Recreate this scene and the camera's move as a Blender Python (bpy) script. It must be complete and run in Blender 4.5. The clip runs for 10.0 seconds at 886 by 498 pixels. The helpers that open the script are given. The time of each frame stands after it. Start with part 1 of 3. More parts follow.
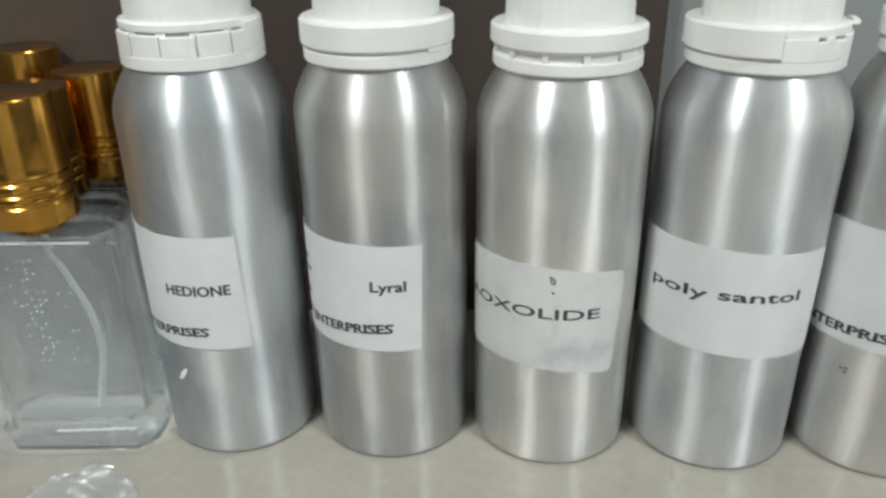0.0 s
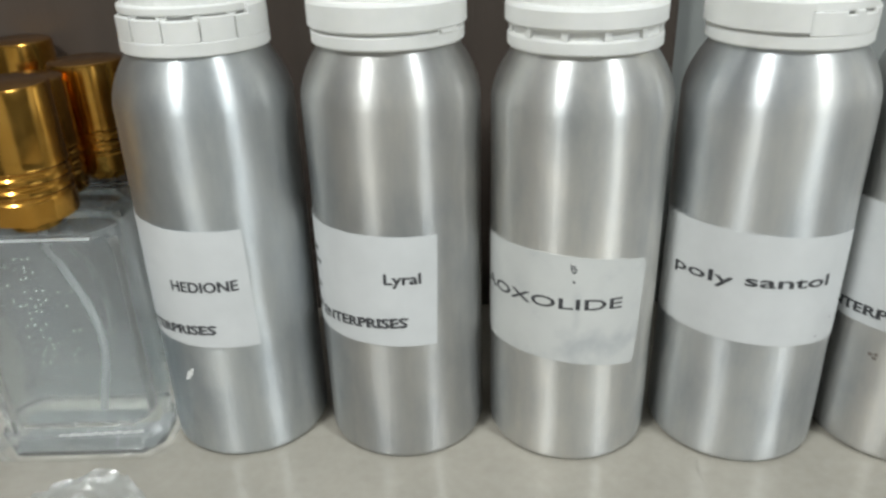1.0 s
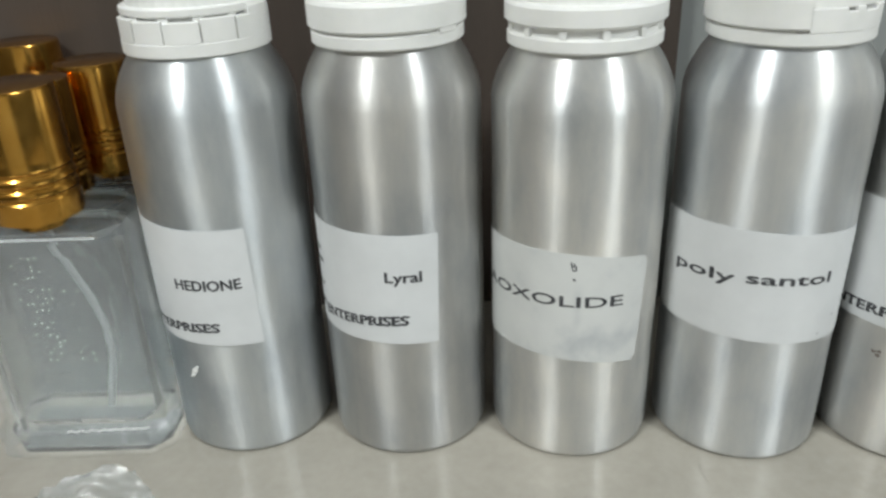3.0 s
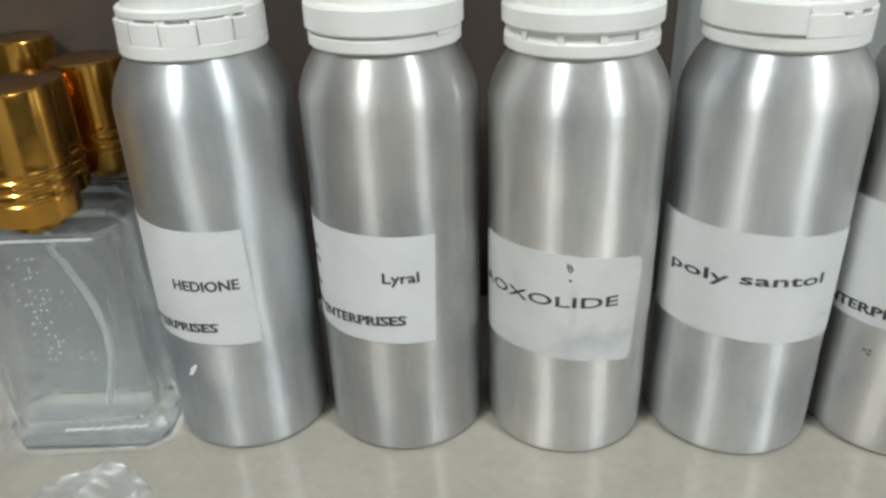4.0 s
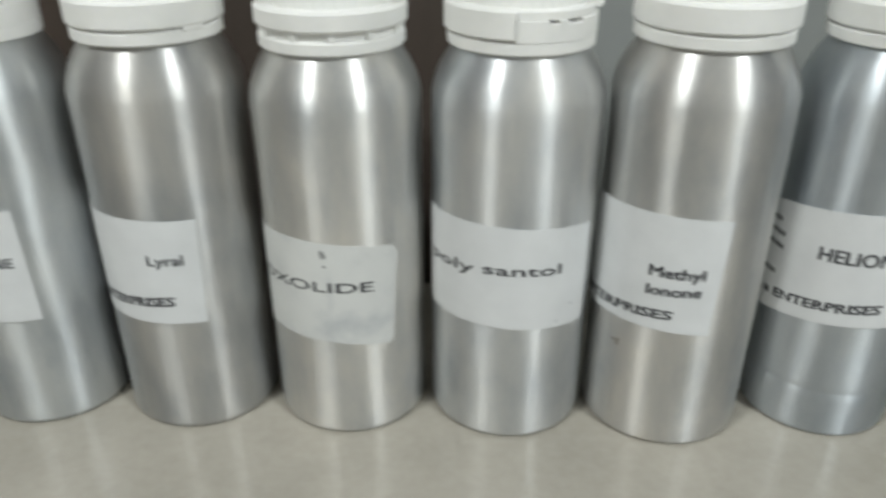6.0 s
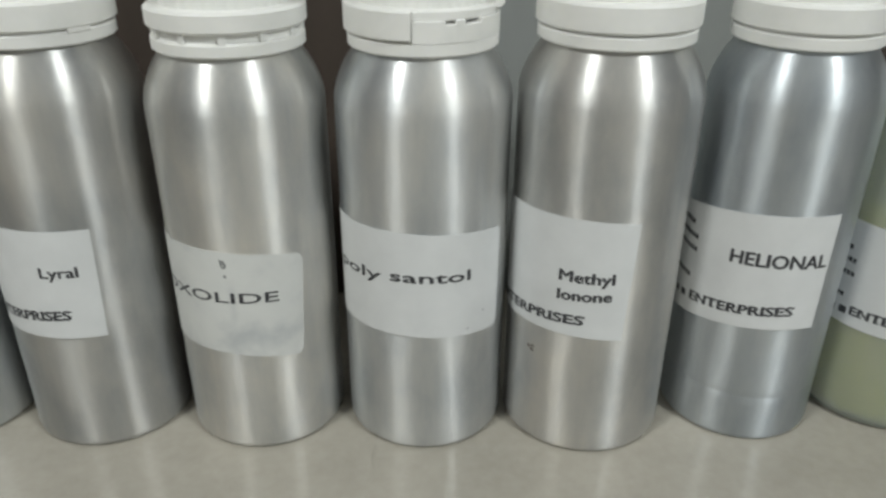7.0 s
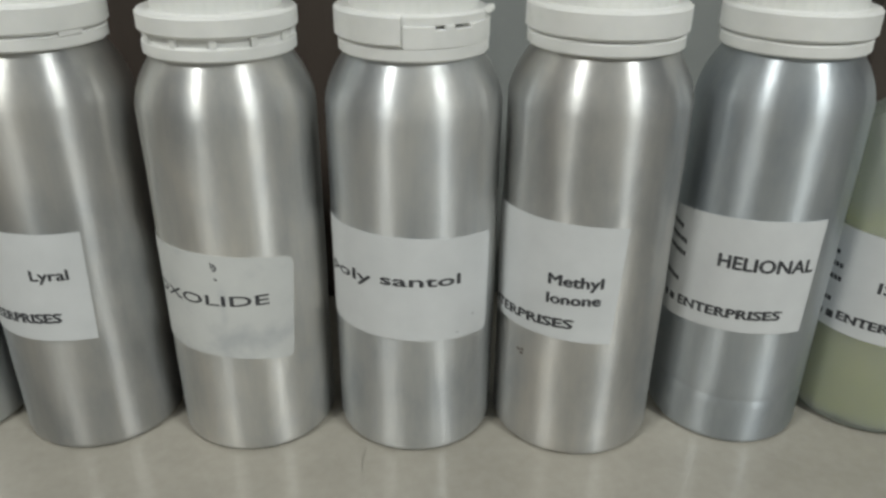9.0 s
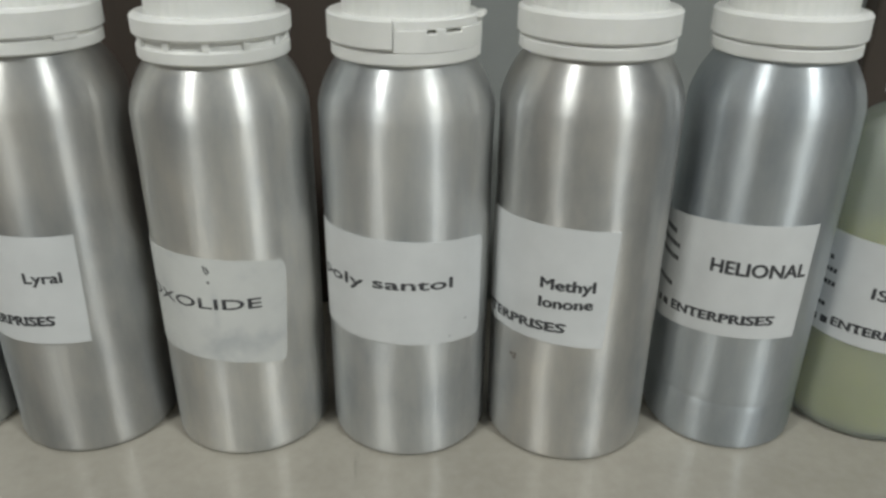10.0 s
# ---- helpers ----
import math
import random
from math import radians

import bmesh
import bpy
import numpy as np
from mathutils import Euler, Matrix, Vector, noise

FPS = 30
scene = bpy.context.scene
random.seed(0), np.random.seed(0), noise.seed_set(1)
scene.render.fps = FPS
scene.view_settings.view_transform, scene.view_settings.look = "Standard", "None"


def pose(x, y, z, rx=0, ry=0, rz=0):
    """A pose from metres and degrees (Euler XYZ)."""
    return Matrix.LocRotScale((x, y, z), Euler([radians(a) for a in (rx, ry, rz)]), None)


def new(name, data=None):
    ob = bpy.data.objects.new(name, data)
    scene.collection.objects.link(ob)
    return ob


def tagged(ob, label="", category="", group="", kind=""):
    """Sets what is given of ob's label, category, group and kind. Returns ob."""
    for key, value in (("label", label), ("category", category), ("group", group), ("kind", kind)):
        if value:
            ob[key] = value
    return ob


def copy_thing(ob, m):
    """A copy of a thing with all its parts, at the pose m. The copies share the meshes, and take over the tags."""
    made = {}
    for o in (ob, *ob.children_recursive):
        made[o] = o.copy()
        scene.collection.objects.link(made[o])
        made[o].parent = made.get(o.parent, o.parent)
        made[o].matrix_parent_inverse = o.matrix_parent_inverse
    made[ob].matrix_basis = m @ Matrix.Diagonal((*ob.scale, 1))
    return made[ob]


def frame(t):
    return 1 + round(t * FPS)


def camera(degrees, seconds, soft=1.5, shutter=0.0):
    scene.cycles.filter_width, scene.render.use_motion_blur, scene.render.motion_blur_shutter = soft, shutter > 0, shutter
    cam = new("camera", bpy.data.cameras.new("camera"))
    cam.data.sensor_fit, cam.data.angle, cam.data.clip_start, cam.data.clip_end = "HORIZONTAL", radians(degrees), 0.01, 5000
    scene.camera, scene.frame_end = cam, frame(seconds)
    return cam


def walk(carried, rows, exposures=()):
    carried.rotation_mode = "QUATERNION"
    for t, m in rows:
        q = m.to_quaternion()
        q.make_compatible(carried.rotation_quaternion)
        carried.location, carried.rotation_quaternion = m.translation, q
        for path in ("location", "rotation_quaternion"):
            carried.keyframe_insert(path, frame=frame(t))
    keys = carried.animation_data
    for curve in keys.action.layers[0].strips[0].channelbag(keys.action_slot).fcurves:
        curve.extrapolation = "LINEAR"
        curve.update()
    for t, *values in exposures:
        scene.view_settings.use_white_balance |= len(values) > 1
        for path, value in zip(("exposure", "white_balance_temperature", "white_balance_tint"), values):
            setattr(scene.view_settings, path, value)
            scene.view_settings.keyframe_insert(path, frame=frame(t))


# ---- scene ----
cam = camera(60.0, 10.0, soft=2.8, shutter=0.8)
ROWS = [
    (0.0, 0.0077, -0.0844, 0.3026, 0.88, -25.57, 0.69),
    (0.5, 0.0004, -0.0805, 0.2935, 0.16, -25.05, 0.97),
    (1.0, -0.0036, -0.0739, 0.2912, 0.01, -25.47, 1.43),
    (1.5, -0.0021, -0.0733, 0.2937, 0.27, -25.96, 1.79),
    (2.0, -0.0009, -0.0733, 0.2942, 0.37, -26.06, 1.99),
    (2.5, 0.0032, -0.0751, 0.2907, 0.96, -25.60, 2.09),
    (4.0, 0.0006, -0.0728, 0.3025, 0.31, -27.12, 1.77),
    (4.5, 0.0050, -0.0730, 0.3011, 0.65, -27.47, 1.99),
    (4.8, 0.0221, -0.0748, 0.3006, 2.08, -27.71, 2.14),
    (5.0, 0.0289, -0.0782, 0.2965, 2.07, -27.34, 1.89),
    (5.2, 0.0371, -0.0766, 0.3018, 1.75, -28.24, 1.53),
    (5.4, 0.0459, -0.0798, 0.3089, 0.35, -27.79, 1.20),
    (5.5, 0.0744, -0.0817, 0.3179, 0.86, -27.38, 1.01),
    (5.6, 0.0860, -0.0831, 0.3190, 0.32, -27.89, 0.72),
    (5.8, 0.0974, -0.0872, 0.3098, -0.69, -27.63, 0.00),
    (6.0, 0.1159, -0.0939, 0.3071, -0.47, -27.49, -0.06),
    (6.2, 0.1308, -0.0845, 0.3020, -0.89, -27.43, 0.00),
    (7.3, 0.1494, -0.0871, 0.3013, -3.07, -26.66, -0.50),
    (7.5, 0.1499, -0.0859, 0.3019, -2.95, -26.71, -0.61),
    (8.0, 0.1546, -0.0900, 0.3047, -2.72, -26.71, -0.49),
    (8.5, 0.1535, -0.0885, 0.3033, -2.82, -26.71, -0.54),
    (9.0, 0.1511, -0.0886, 0.3022, -3.13, -26.49, -0.67),
    (9.5, 0.1538, -0.0896, 0.3035, -2.94, -26.48, -0.62),
    (10.0, 0.1569, -0.0915, 0.2988, -2.83, -25.60, -0.66),
]
EXPOSURES = [(0.0, 0.0, 6660, 10), (5.0, -0.01, 6660, 10), (6.0, -0.13, 6720, 10), (7.3, -0.38, 6840, 10), (8.0, -0.47, 6860, 10), (10.0, -0.47, 6860, 10)]
walk(cam, [(t, pose(x, y, z, 90 + pitch, roll, yaw)) for t, x, y, z, yaw, pitch, roll in ROWS], EXPOSURES)

# ---------- light ----------
world = bpy.data.worlds.new("room_air")
world.use_nodes = True
world.node_tree.nodes["Background"].inputs[0].default_value = (0.5, 0.52, 0.55, 1)
world.node_tree.nodes["Background"].inputs[1].default_value = 0.02
scene.world = world


def ceiling_lamp(x, y, z, sx, sy, watts, colour):
    data = bpy.data.lights.new("ceiling_lamp", "AREA")
    data.shape, data.size, data.size_y, data.energy, data.color = "RECTANGLE", sx, sy, watts, colour
    ob = new("ceiling_lamp", data)
    ob.matrix_world = pose(x, y, z)
    return ob


ceiling_lamp(-0.68, -0.54, 1.55, 0.13, 0.36, 22, (0.93, 0.99, 1.0))
ceiling_lamp(1.20, -0.90, 1.55, 0.15, 0.40, 33.5, (0.91, 0.98, 1.0))


# ---------- materials ----------
class Nodes:
    """Small helper round one node material."""

    def __init__(self, name):
        self.mat = bpy.data.materials.new(name)
        self.mat.use_nodes = True
        self.tree = self.mat.node_tree
        self.bsdf = self.tree.nodes["Principled BSDF"]

    def add(self, kind, **props):
        n = self.tree.nodes.new(kind)
        for k, v in props.items():
            setattr(n, k, v)
        return n

    def link(self, a, b):
        self.tree.links.new(a, b)

    def set(self, **vals):
        for k, v in vals.items():
            self.bsdf.inputs[k.replace("_", " ")].default_value = v
        return self

    def coords(self, scale=(1, 1, 1), shift=True):
        tc = self.add("ShaderNodeTexCoord")
        mp = self.add("ShaderNodeMapping")
        mp.inputs["Scale"].default_value = scale
        self.link(tc.outputs["Object"], mp.inputs["Vector"])
        if shift:
            info = self.add("ShaderNodeObjectInfo")
            mul = self.add("ShaderNodeMath", operation="MULTIPLY")
            mul.inputs[1].default_value = 37.0
            self.link(info.outputs["Random"], mul.inputs[0])
            self.link(mul.outputs[0], mp.inputs["Location"])
        return mp.outputs["Vector"]

    def noise(self, vec, scale, detail=4, rough=0.55):
        n = self.add("ShaderNodeTexNoise")
        n.inputs["Scale"].default_value, n.inputs["Detail"].default_value, n.inputs["Roughness"].default_value = scale, detail, rough
        self.link(vec, n.inputs["Vector"])
        return n.outputs["Fac"]

    def ramp(self, fac, stops):
        r = self.add("ShaderNodeValToRGB")
        e = r.color_ramp.elements
        while len(e) < len(stops):
            e.new(0.5)
        for el, (p, c) in zip(e, stops):
            el.position, el.color = p, (*c, 1) if len(c) == 3 else c
        self.link(fac, r.inputs["Fac"])
        return r.outputs["Color"]

    def to_range(self, fac, lo, hi, a=0.3, b=0.7):
        m = self.add("ShaderNodeMapRange")
        for i, v in enumerate((a, b, lo, hi)):
            m.inputs[i + 1].default_value = v
        self.link(fac, m.inputs[0])
        return m.outputs[0]

    def bump(self, fac, strength, distance=0.001, chain=None):
        b = self.add("ShaderNodeBump")
        b.inputs["Strength"].default_value, b.inputs["Distance"].default_value = strength, distance
        self.link(fac, b.inputs["Height"])
        if chain:
            self.link(chain, b.inputs["Normal"])
        self.link(b.outputs[0], self.bsdf.inputs["Normal"])
        return b.outputs[0]

    def colour(self, out):
        self.link(out, self.bsdf.inputs["Base Color"])


def aluminium():
    m = Nodes("brushed_aluminium")
    m.set(Metallic=1.0, Roughness=0.40, Anisotropic=0.94, Anisotropic_Rotation=0.25)
    tan = m.add("ShaderNodeTangent", direction_type="RADIAL", axis="Z")
    m.link(tan.outputs[0], m.bsdf.inputs["Tangent"])
    lines = m.noise(m.coords((14, 14, 1300)), 1.0, 3)
    cloud = m.noise(m.coords((1, 1, 0.5)), 26.0, 7, 0.62)
    info = m.add("ShaderNodeObjectInfo")
    mix = m.add("ShaderNodeMix", data_type="RGBA", blend_type="MULTIPLY")
    mix.inputs["Factor"].default_value = 1.0
    m.link(m.ramp(cloud, [(0.25, (0.58, 0.61, 0.64)), (0.5, (0.775, 0.775, 0.77)), (0.75, (0.89, 0.865, 0.825))]), mix.inputs[6])
    m.link(info.outputs["Color"], mix.inputs[7])
    worn = m.add("ShaderNodeMix", data_type="RGBA", blend_type="MULTIPLY")
    worn.inputs["Factor"].default_value = 1.0
    m.link(mix.outputs[2], worn.inputs[6])
    m.link(m.ramp(m.noise(m.coords((110, 110, 14)), 1.0, 5, 0.65), [(0.3, (0.90, 0.91, 0.92)), (0.7, (1.0, 1.0, 1.0))]), worn.inputs[7])
    m.colour(worn.outputs[2])
    both = m.add("ShaderNodeMath", operation="ADD")
    m.link(m.to_range(cloud, 0.36, 0.48), both.inputs[0])
    rubs = m.noise(m.coords((150, 150, 9)), 1.0, 4, 0.6)
    m.link(m.to_range(rubs, -0.05, 0.06), both.inputs[1])
    m.link(both.outputs[0], m.bsdf.inputs["Roughness"])
    first = m.bump(lines, 0.05, 0.0003)
    relief = m.bump(cloud, 0.18, 0.0016, first)
    # the matt share of the satin finish
    matt, both_lobes = m.add("ShaderNodeBsdfPrincipled"), m.add("ShaderNodeMixShader")
    for key, value in (("Metallic", 1.0), ("Anisotropic", 0.35), ("Anisotropic Rotation", 0.25)):
        matt.inputs[key].default_value = value
    m.link(worn.outputs[2], matt.inputs["Base Color"])
    m.link(tan.outputs[0], matt.inputs["Tangent"])
    m.link(relief, matt.inputs["Normal"])
    m.link(m.to_range(rubs, 0.62, 0.74), matt.inputs["Roughness"])
    m.link(m.to_range(cloud, 0.27, 0.48), both_lobes.inputs[0])
    m.link(m.bsdf.outputs[0], both_lobes.inputs[1])
    m.link(matt.outputs[0], both_lobes.inputs[2])
    m.link(both_lobes.outputs[0], m.tree.nodes["Material Output"].inputs[0])
    return m.mat


def white_plastic():
    m = Nodes("white_polythene")
    m.set(Roughness=0.42, Subsurface_Weight=0.15, Subsurface_Radius=(0.004, 0.004, 0.0035), Subsurface_Scale=0.5)
    n = m.noise(m.coords((1, 1, 1)), 60.0, 5)
    m.colour(m.ramp(n, [(0.3, (0.83, 0.835, 0.81)), (0.7, (0.90, 0.895, 0.87))]))
    m.bump(m.noise(m.coords((1, 1, 1)), 350.0, 3), 0.08, 0.0004)
    return m.mat


def paper(name, stained):
    m = Nodes(name)
    m.set(Roughness=0.55)
    if stained:
        a = m.noise(m.coords((1, 1, 1), False), 55.0, 5, 0.5)
        tc = m.add("ShaderNodeTexCoord")
        far = m.add("ShaderNodeVectorMath", operation="DISTANCE")
        far.inputs[1].default_value = (0.013, -0.042, 0.079)
        m.link(tc.outputs["Object"], far.inputs[0])
        near = m.to_range(far.outputs["Value"], 0.22, 0.0, 0.004, 0.034)
        squash = m.add("ShaderNodeVectorMath", operation="MULTIPLY")
        squash.inputs[1].default_value = (1.0, 0.3, 0.28)
        m.link(tc.outputs["Object"], squash.inputs[0])
        run = m.add("ShaderNodeVectorMath", operation="DISTANCE")
        run.inputs[1].default_value = (-0.0042, -0.0126, 0.0266)
        m.link(squash.outputs[0], run.inputs[0])
        drip = m.to_range(run.outputs["Value"], 0.36, 0.0, 0.0005, 0.0050)
        more = m.add("ShaderNodeMath", operation="MAXIMUM")
        m.link(near, more.inputs[0])
        m.link(drip, more.inputs[1])
        near = more.outputs[0]
        both = m.add("ShaderNodeMath", operation="ADD")
        m.link(a, both.inputs[0])
        m.link(near, both.inputs[1])
        c = m.ramp(both.outputs[0], [(0.35, (0.72, 0.73, 0.715)), (0.60, (0.68, 0.69, 0.68)), (0.85, (0.53, 0.55, 0.56))])
    else:
        a = m.noise(m.coords((1, 1, 1)), 45.0, 4)
        c = m.ramp(a, [(0.3, (0.70, 0.715, 0.725)), (0.7, (0.76, 0.775, 0.785))])
    m.colour(c)
    m.bump(m.noise(m.coords((1, 1, 1)), 120.0, 3), 0.12, 0.0006)
    return m.mat


def ink():
    m = Nodes("black_print")
    m.set(Roughness=0.6)
    m.colour(m.ramp(m.noise(m.coords((1, 1, 1)), 400.0, 2), [(0.3, (0.030, 0.031, 0.036)), (0.75, (0.085, 0.087, 0.095))]))
    return m.mat


def smudge():
    m = Nodes("ink_smudge")
    m.set(Roughness=0.7)
    m.colour(m.ramp(m.noise(m.coords((1, 1, 1)), 500.0, 3), [(0.3, (0.28, 0.29, 0.31)), (0.7, (0.55, 0.56, 0.57))]))
    return m.mat


def counter_top():
    m = Nodes("cream_laminate")
    big = m.noise(m.coords((1, 1, 1)), 9.0, 5, 0.6)
    fine = m.noise(m.coords((1, 1, 1)), 140.0, 4)
    mix = m.add("ShaderNodeMix", data_type="RGBA", blend_type="MULTIPLY")
    mix.inputs["Factor"].default_value = 0.5
    m.link(m.ramp(big, [(0.3, (0.325, 0.305, 0.264)), (0.7, (0.430, 0.404, 0.354))]), mix.inputs[6])
    m.link(m.ramp(fine, [(0.35, (0.88, 0.87, 0.85)), (0.65, (1, 1, 1))]), mix.inputs[7])
    m.colour(mix.outputs[2])
    m.link(m.to_range(big, 0.11, 0.20), m.bsdf.inputs["Roughness"])
    m.bump(m.noise(m.coords((1, 1, 1)), 60.0, 2), 0.03, 0.001)
    return m.mat


def plain(name, lo, hi, rough, scale=8.0, bump=0.1, stretch=(1, 1, 1)):
    m = Nodes(name)
    m.set(Roughness=rough)
    n = m.noise(m.coords(stretch), scale, 6)
    m.colour(m.ramp(n, [(0.3, lo), (0.7, hi)]))
    m.bump(m.noise(m.coords(stretch), scale * 14, 3), bump, 0.002)
    return m.mat


def gold():
    m = Nodes("polished_gold_cap")
    m.set(Metallic=1.0, Roughness=0.16)
    n = m.noise(m.coords((1, 1, 1)), 120.0, 4)
    m.colour(m.ramp(n, [(0.3, (0.54, 0.265, 0.045)), (0.7, (0.63, 0.335, 0.07))]))
    m.link(m.to_range(n, 0.13, 0.24), m.bsdf.inputs["Roughness"])
    return m.mat


def glass(name, tint, rough=0.03, wave=0.0, clear=1.0, ior=1.48):
    m = Nodes(name)
    m.set(Transmission_Weight=clear, IOR=ior, Roughness=rough)
    m.bsdf.inputs["Base Color"].default_value = (*tint, 1)
    if wave:
        m.bump(m.noise(m.coords((1, 1, 1)), 60.0, 2), wave, 0.002)
    return m.mat


def film(name, share, rough, cloudy):
    """Thin clear film: light passes straight through, with a share of gloss."""
    m = Nodes(name)
    out = m.tree.nodes["Material Output"]
    m.tree.nodes.remove(m.bsdf)
    clear, gloss, mix = m.add("ShaderNodeBsdfTransparent"), m.add("ShaderNodeBsdfGlossy"), m.add("ShaderNodeMixShader")
    clear.inputs[0].default_value = (0.95, 0.96, 0.96, 1)
    gloss.inputs["Roughness"].default_value = rough
    mix.inputs[0].default_value = share
    m.link(clear.outputs[0], mix.inputs[1])
    m.link(gloss.outputs[0], mix.inputs[2])
    haze, both = m.add("ShaderNodeBsdfDiffuse"), m.add("ShaderNodeMixShader")
    haze.inputs[0].default_value = (0.85, 0.87, 0.87, 1)
    both.inputs[0].default_value = cloudy
    m.link(mix.outputs[0], both.inputs[1])
    m.link(haze.outputs[0], both.inputs[2])
    m.link(both.outputs[0], out.inputs[0])
    return m.mat


def milky():
    m = Nodes("translucent_bottle_wall")
    m.set(Transmission_Weight=0.72, IOR=1.3, Roughness=0.22)
    m.colour(m.ramp(m.noise(m.coords((1, 1, 1)), 30.0, 4), [(0.3, (0.82, 0.87, 0.81)), (0.7, (0.87, 0.91, 0.85))]))
    return m.mat


def oil():
    m = Nodes("yellow_oil")
    m.set(Transmission_Weight=0.15, IOR=1.36, Roughness=0.12)
    m.colour(m.ramp(m.noise(m.coords((1, 1, 0.4)), 18.0, 3), [(0.3, (0.76, 0.68, 0.06)), (0.7, (0.82, 0.74, 0.10))]))
    return m.mat


ALU, PLASTIC, PAPER, PAPER_STAINED, INK, SMUDGE = aluminium(), white_plastic(), paper("white_paper", False), paper("stained_paper", True), ink(), smudge()
GOLD, FILM, WRAP = gold(), film("clear_film", 0.11, 0.15, 0.08), film("crumpled_film", 0.22, 0.17, 0.09)
CLEAR, TUBE = glass("wrapped_clear_glass", (0.75, 0.775, 0.78), 0.13, 0.35, 0.96, 1.22), glass("translucent_tube", (0.86, 0.88, 0.88), 0.3, 0.0, 0.75, 1.3)
MILKY, OIL, TOP = milky(), oil(), counter_top()
GREY_WALL = plain("grey_wall_paint", (0.27, 0.285, 0.275), (0.33, 0.345, 0.335), 0.6)
ROOM_WALL = plain("pale_wall_paint", (0.76, 0.77, 0.76), (0.81, 0.82, 0.81), 0.7)
# dark tones of the added side walls, chosen for what the bottles reflect
DARK_RIGHT = plain("added_slate_wall", (0.12, 0.130, 0.140), (0.16, 0.172, 0.184), 0.6)
DARK_LEFT = plain("added_brown_wall", (0.108, 0.100, 0.092), (0.145, 0.134, 0.125), 0.6)
CEILING = plain("white_ceiling_paint", (0.80, 0.80, 0.79), (0.85, 0.85, 0.84), 0.8)
FLOOR = plain("dull_floor_tile", (0.24, 0.235, 0.22), (0.30, 0.29, 0.27), 0.4)
FAINT = plain("dusty_scratch", (0.24, 0.22, 0.19), (0.32, 0.30, 0.26), 0.6, 300.0)
SCUFF = plain("brown_scuff", (0.16, 0.13, 0.11), (0.30, 0.26, 0.23), 0.6, 300.0)
BLOCKER = plain("blocker_grey", (0.14, 0.15, 0.145), (0.20, 0.21, 0.205), 0.5, 120.0)
BROWN = plain("dark_brown_wood", (0.060, 0.047, 0.039), (0.092, 0.071, 0.058), 0.45, 14.0, 0.2, (1, 1, 0.08))
CARCASS = plain("cream_board", (0.50, 0.47, 0.42), (0.55, 0.52, 0.47), 0.5)


# ---------- mesh helpers ----------
def part(name, bm, material, parent=None, label="", smooth=True):
    mesh = bpy.data.meshes.new(name)
    bm.normal_update()
    bm.to_mesh(mesh)
    bm.free()
    mesh.materials.append(material)
    for p in mesh.polygons:
        p.use_smooth = smooth
    if smooth:
        mesh.set_sharp_from_angle(angle=radians(38))
    ob = new(name, mesh)
    if parent:
        ob.parent = parent
    if label:
        ob["label"] = label
    return ob


def shared(name, mesh, parent, label=""):
    ob = new(name, mesh)
    ob.parent = parent
    if label:
        ob["label"] = label
    return ob


def box(x0, x1, y0, y1, z0, z1, bevel=0.0):
    bm = bmesh.new()
    bmesh.ops.create_cube(bm, size=1, matrix=Matrix.Translation(((x0 + x1) / 2, (y0 + y1) / 2, (z0 + z1) / 2)) @ Matrix.Diagonal((x1 - x0, y1 - y0, z1 - z0, 1)))
    if bevel:
        bmesh.ops.bevel(bm, geom=bm.edges[:], offset=bevel, segments=2, affect="EDGES", profile=0.5)
    return bm


def lathe(profile, seg=96, flutes=None, a0=0.0, a1=2 * math.pi, bm=None, warp=None):
    """Turns a profile of (radius, height) round the upright axis. flutes: function of the step, factor on the radius."""
    bm = bm or bmesh.new()
    full = abs(a1 - a0 - 2 * math.pi) < 1e-6
    n = seg if full else seg + 1
    rings = []
    for r, z in profile:
        ring = []
        for i in range(n):
            a = a0 + (a1 - a0) * i / seg
            k = flutes(i) if flutes else 1.0
            rr = r * k + (warp(a, z) if warp else 0.0)
            ring.append(bm.verts.new((rr * math.sin(a), -rr * math.cos(a), z)))
        rings.append(ring)
    for lo, hi in zip(rings, rings[1:]):
        for i in range(n if full else n - 1):
            j = (i + 1) % n
            bm.faces.new((lo[i], lo[j], hi[j], hi[i]))
    return bm, rings


def closed_lathe(profile, seg=96, flutes=None, warp=None):
    bm, rings = lathe(profile, seg, flutes, warp=warp)
    bm.faces.new(list(reversed(rings[0])))
    bm.faces.new(rings[-1])
    return bm


def ring_band(r_in, r_out, z0, z1, seg=72, a0=0.0, a1=2 * math.pi, soft=0.0008, bm=None, flutes=None):
    """A solid band round the axis, or an arc of one, with softened outer edges."""
    prof = [(r_in, z0), (r_out - soft, z0), (r_out, z0 + soft), (r_out, z1 - soft), (r_out - soft, z1), (r_in, z1), (r_in, z0)]
    bm, rings = lathe(prof, seg, flutes, a0, a1, bm)
    if abs(a1 - a0 - 2 * math.pi) > 1e-6:
        bm.faces.new([r[0] for r in rings[:-1]])
        bm.faces.new([r[-1] for r in reversed(rings[:-1])])
    return bm


D = math.pi / 180


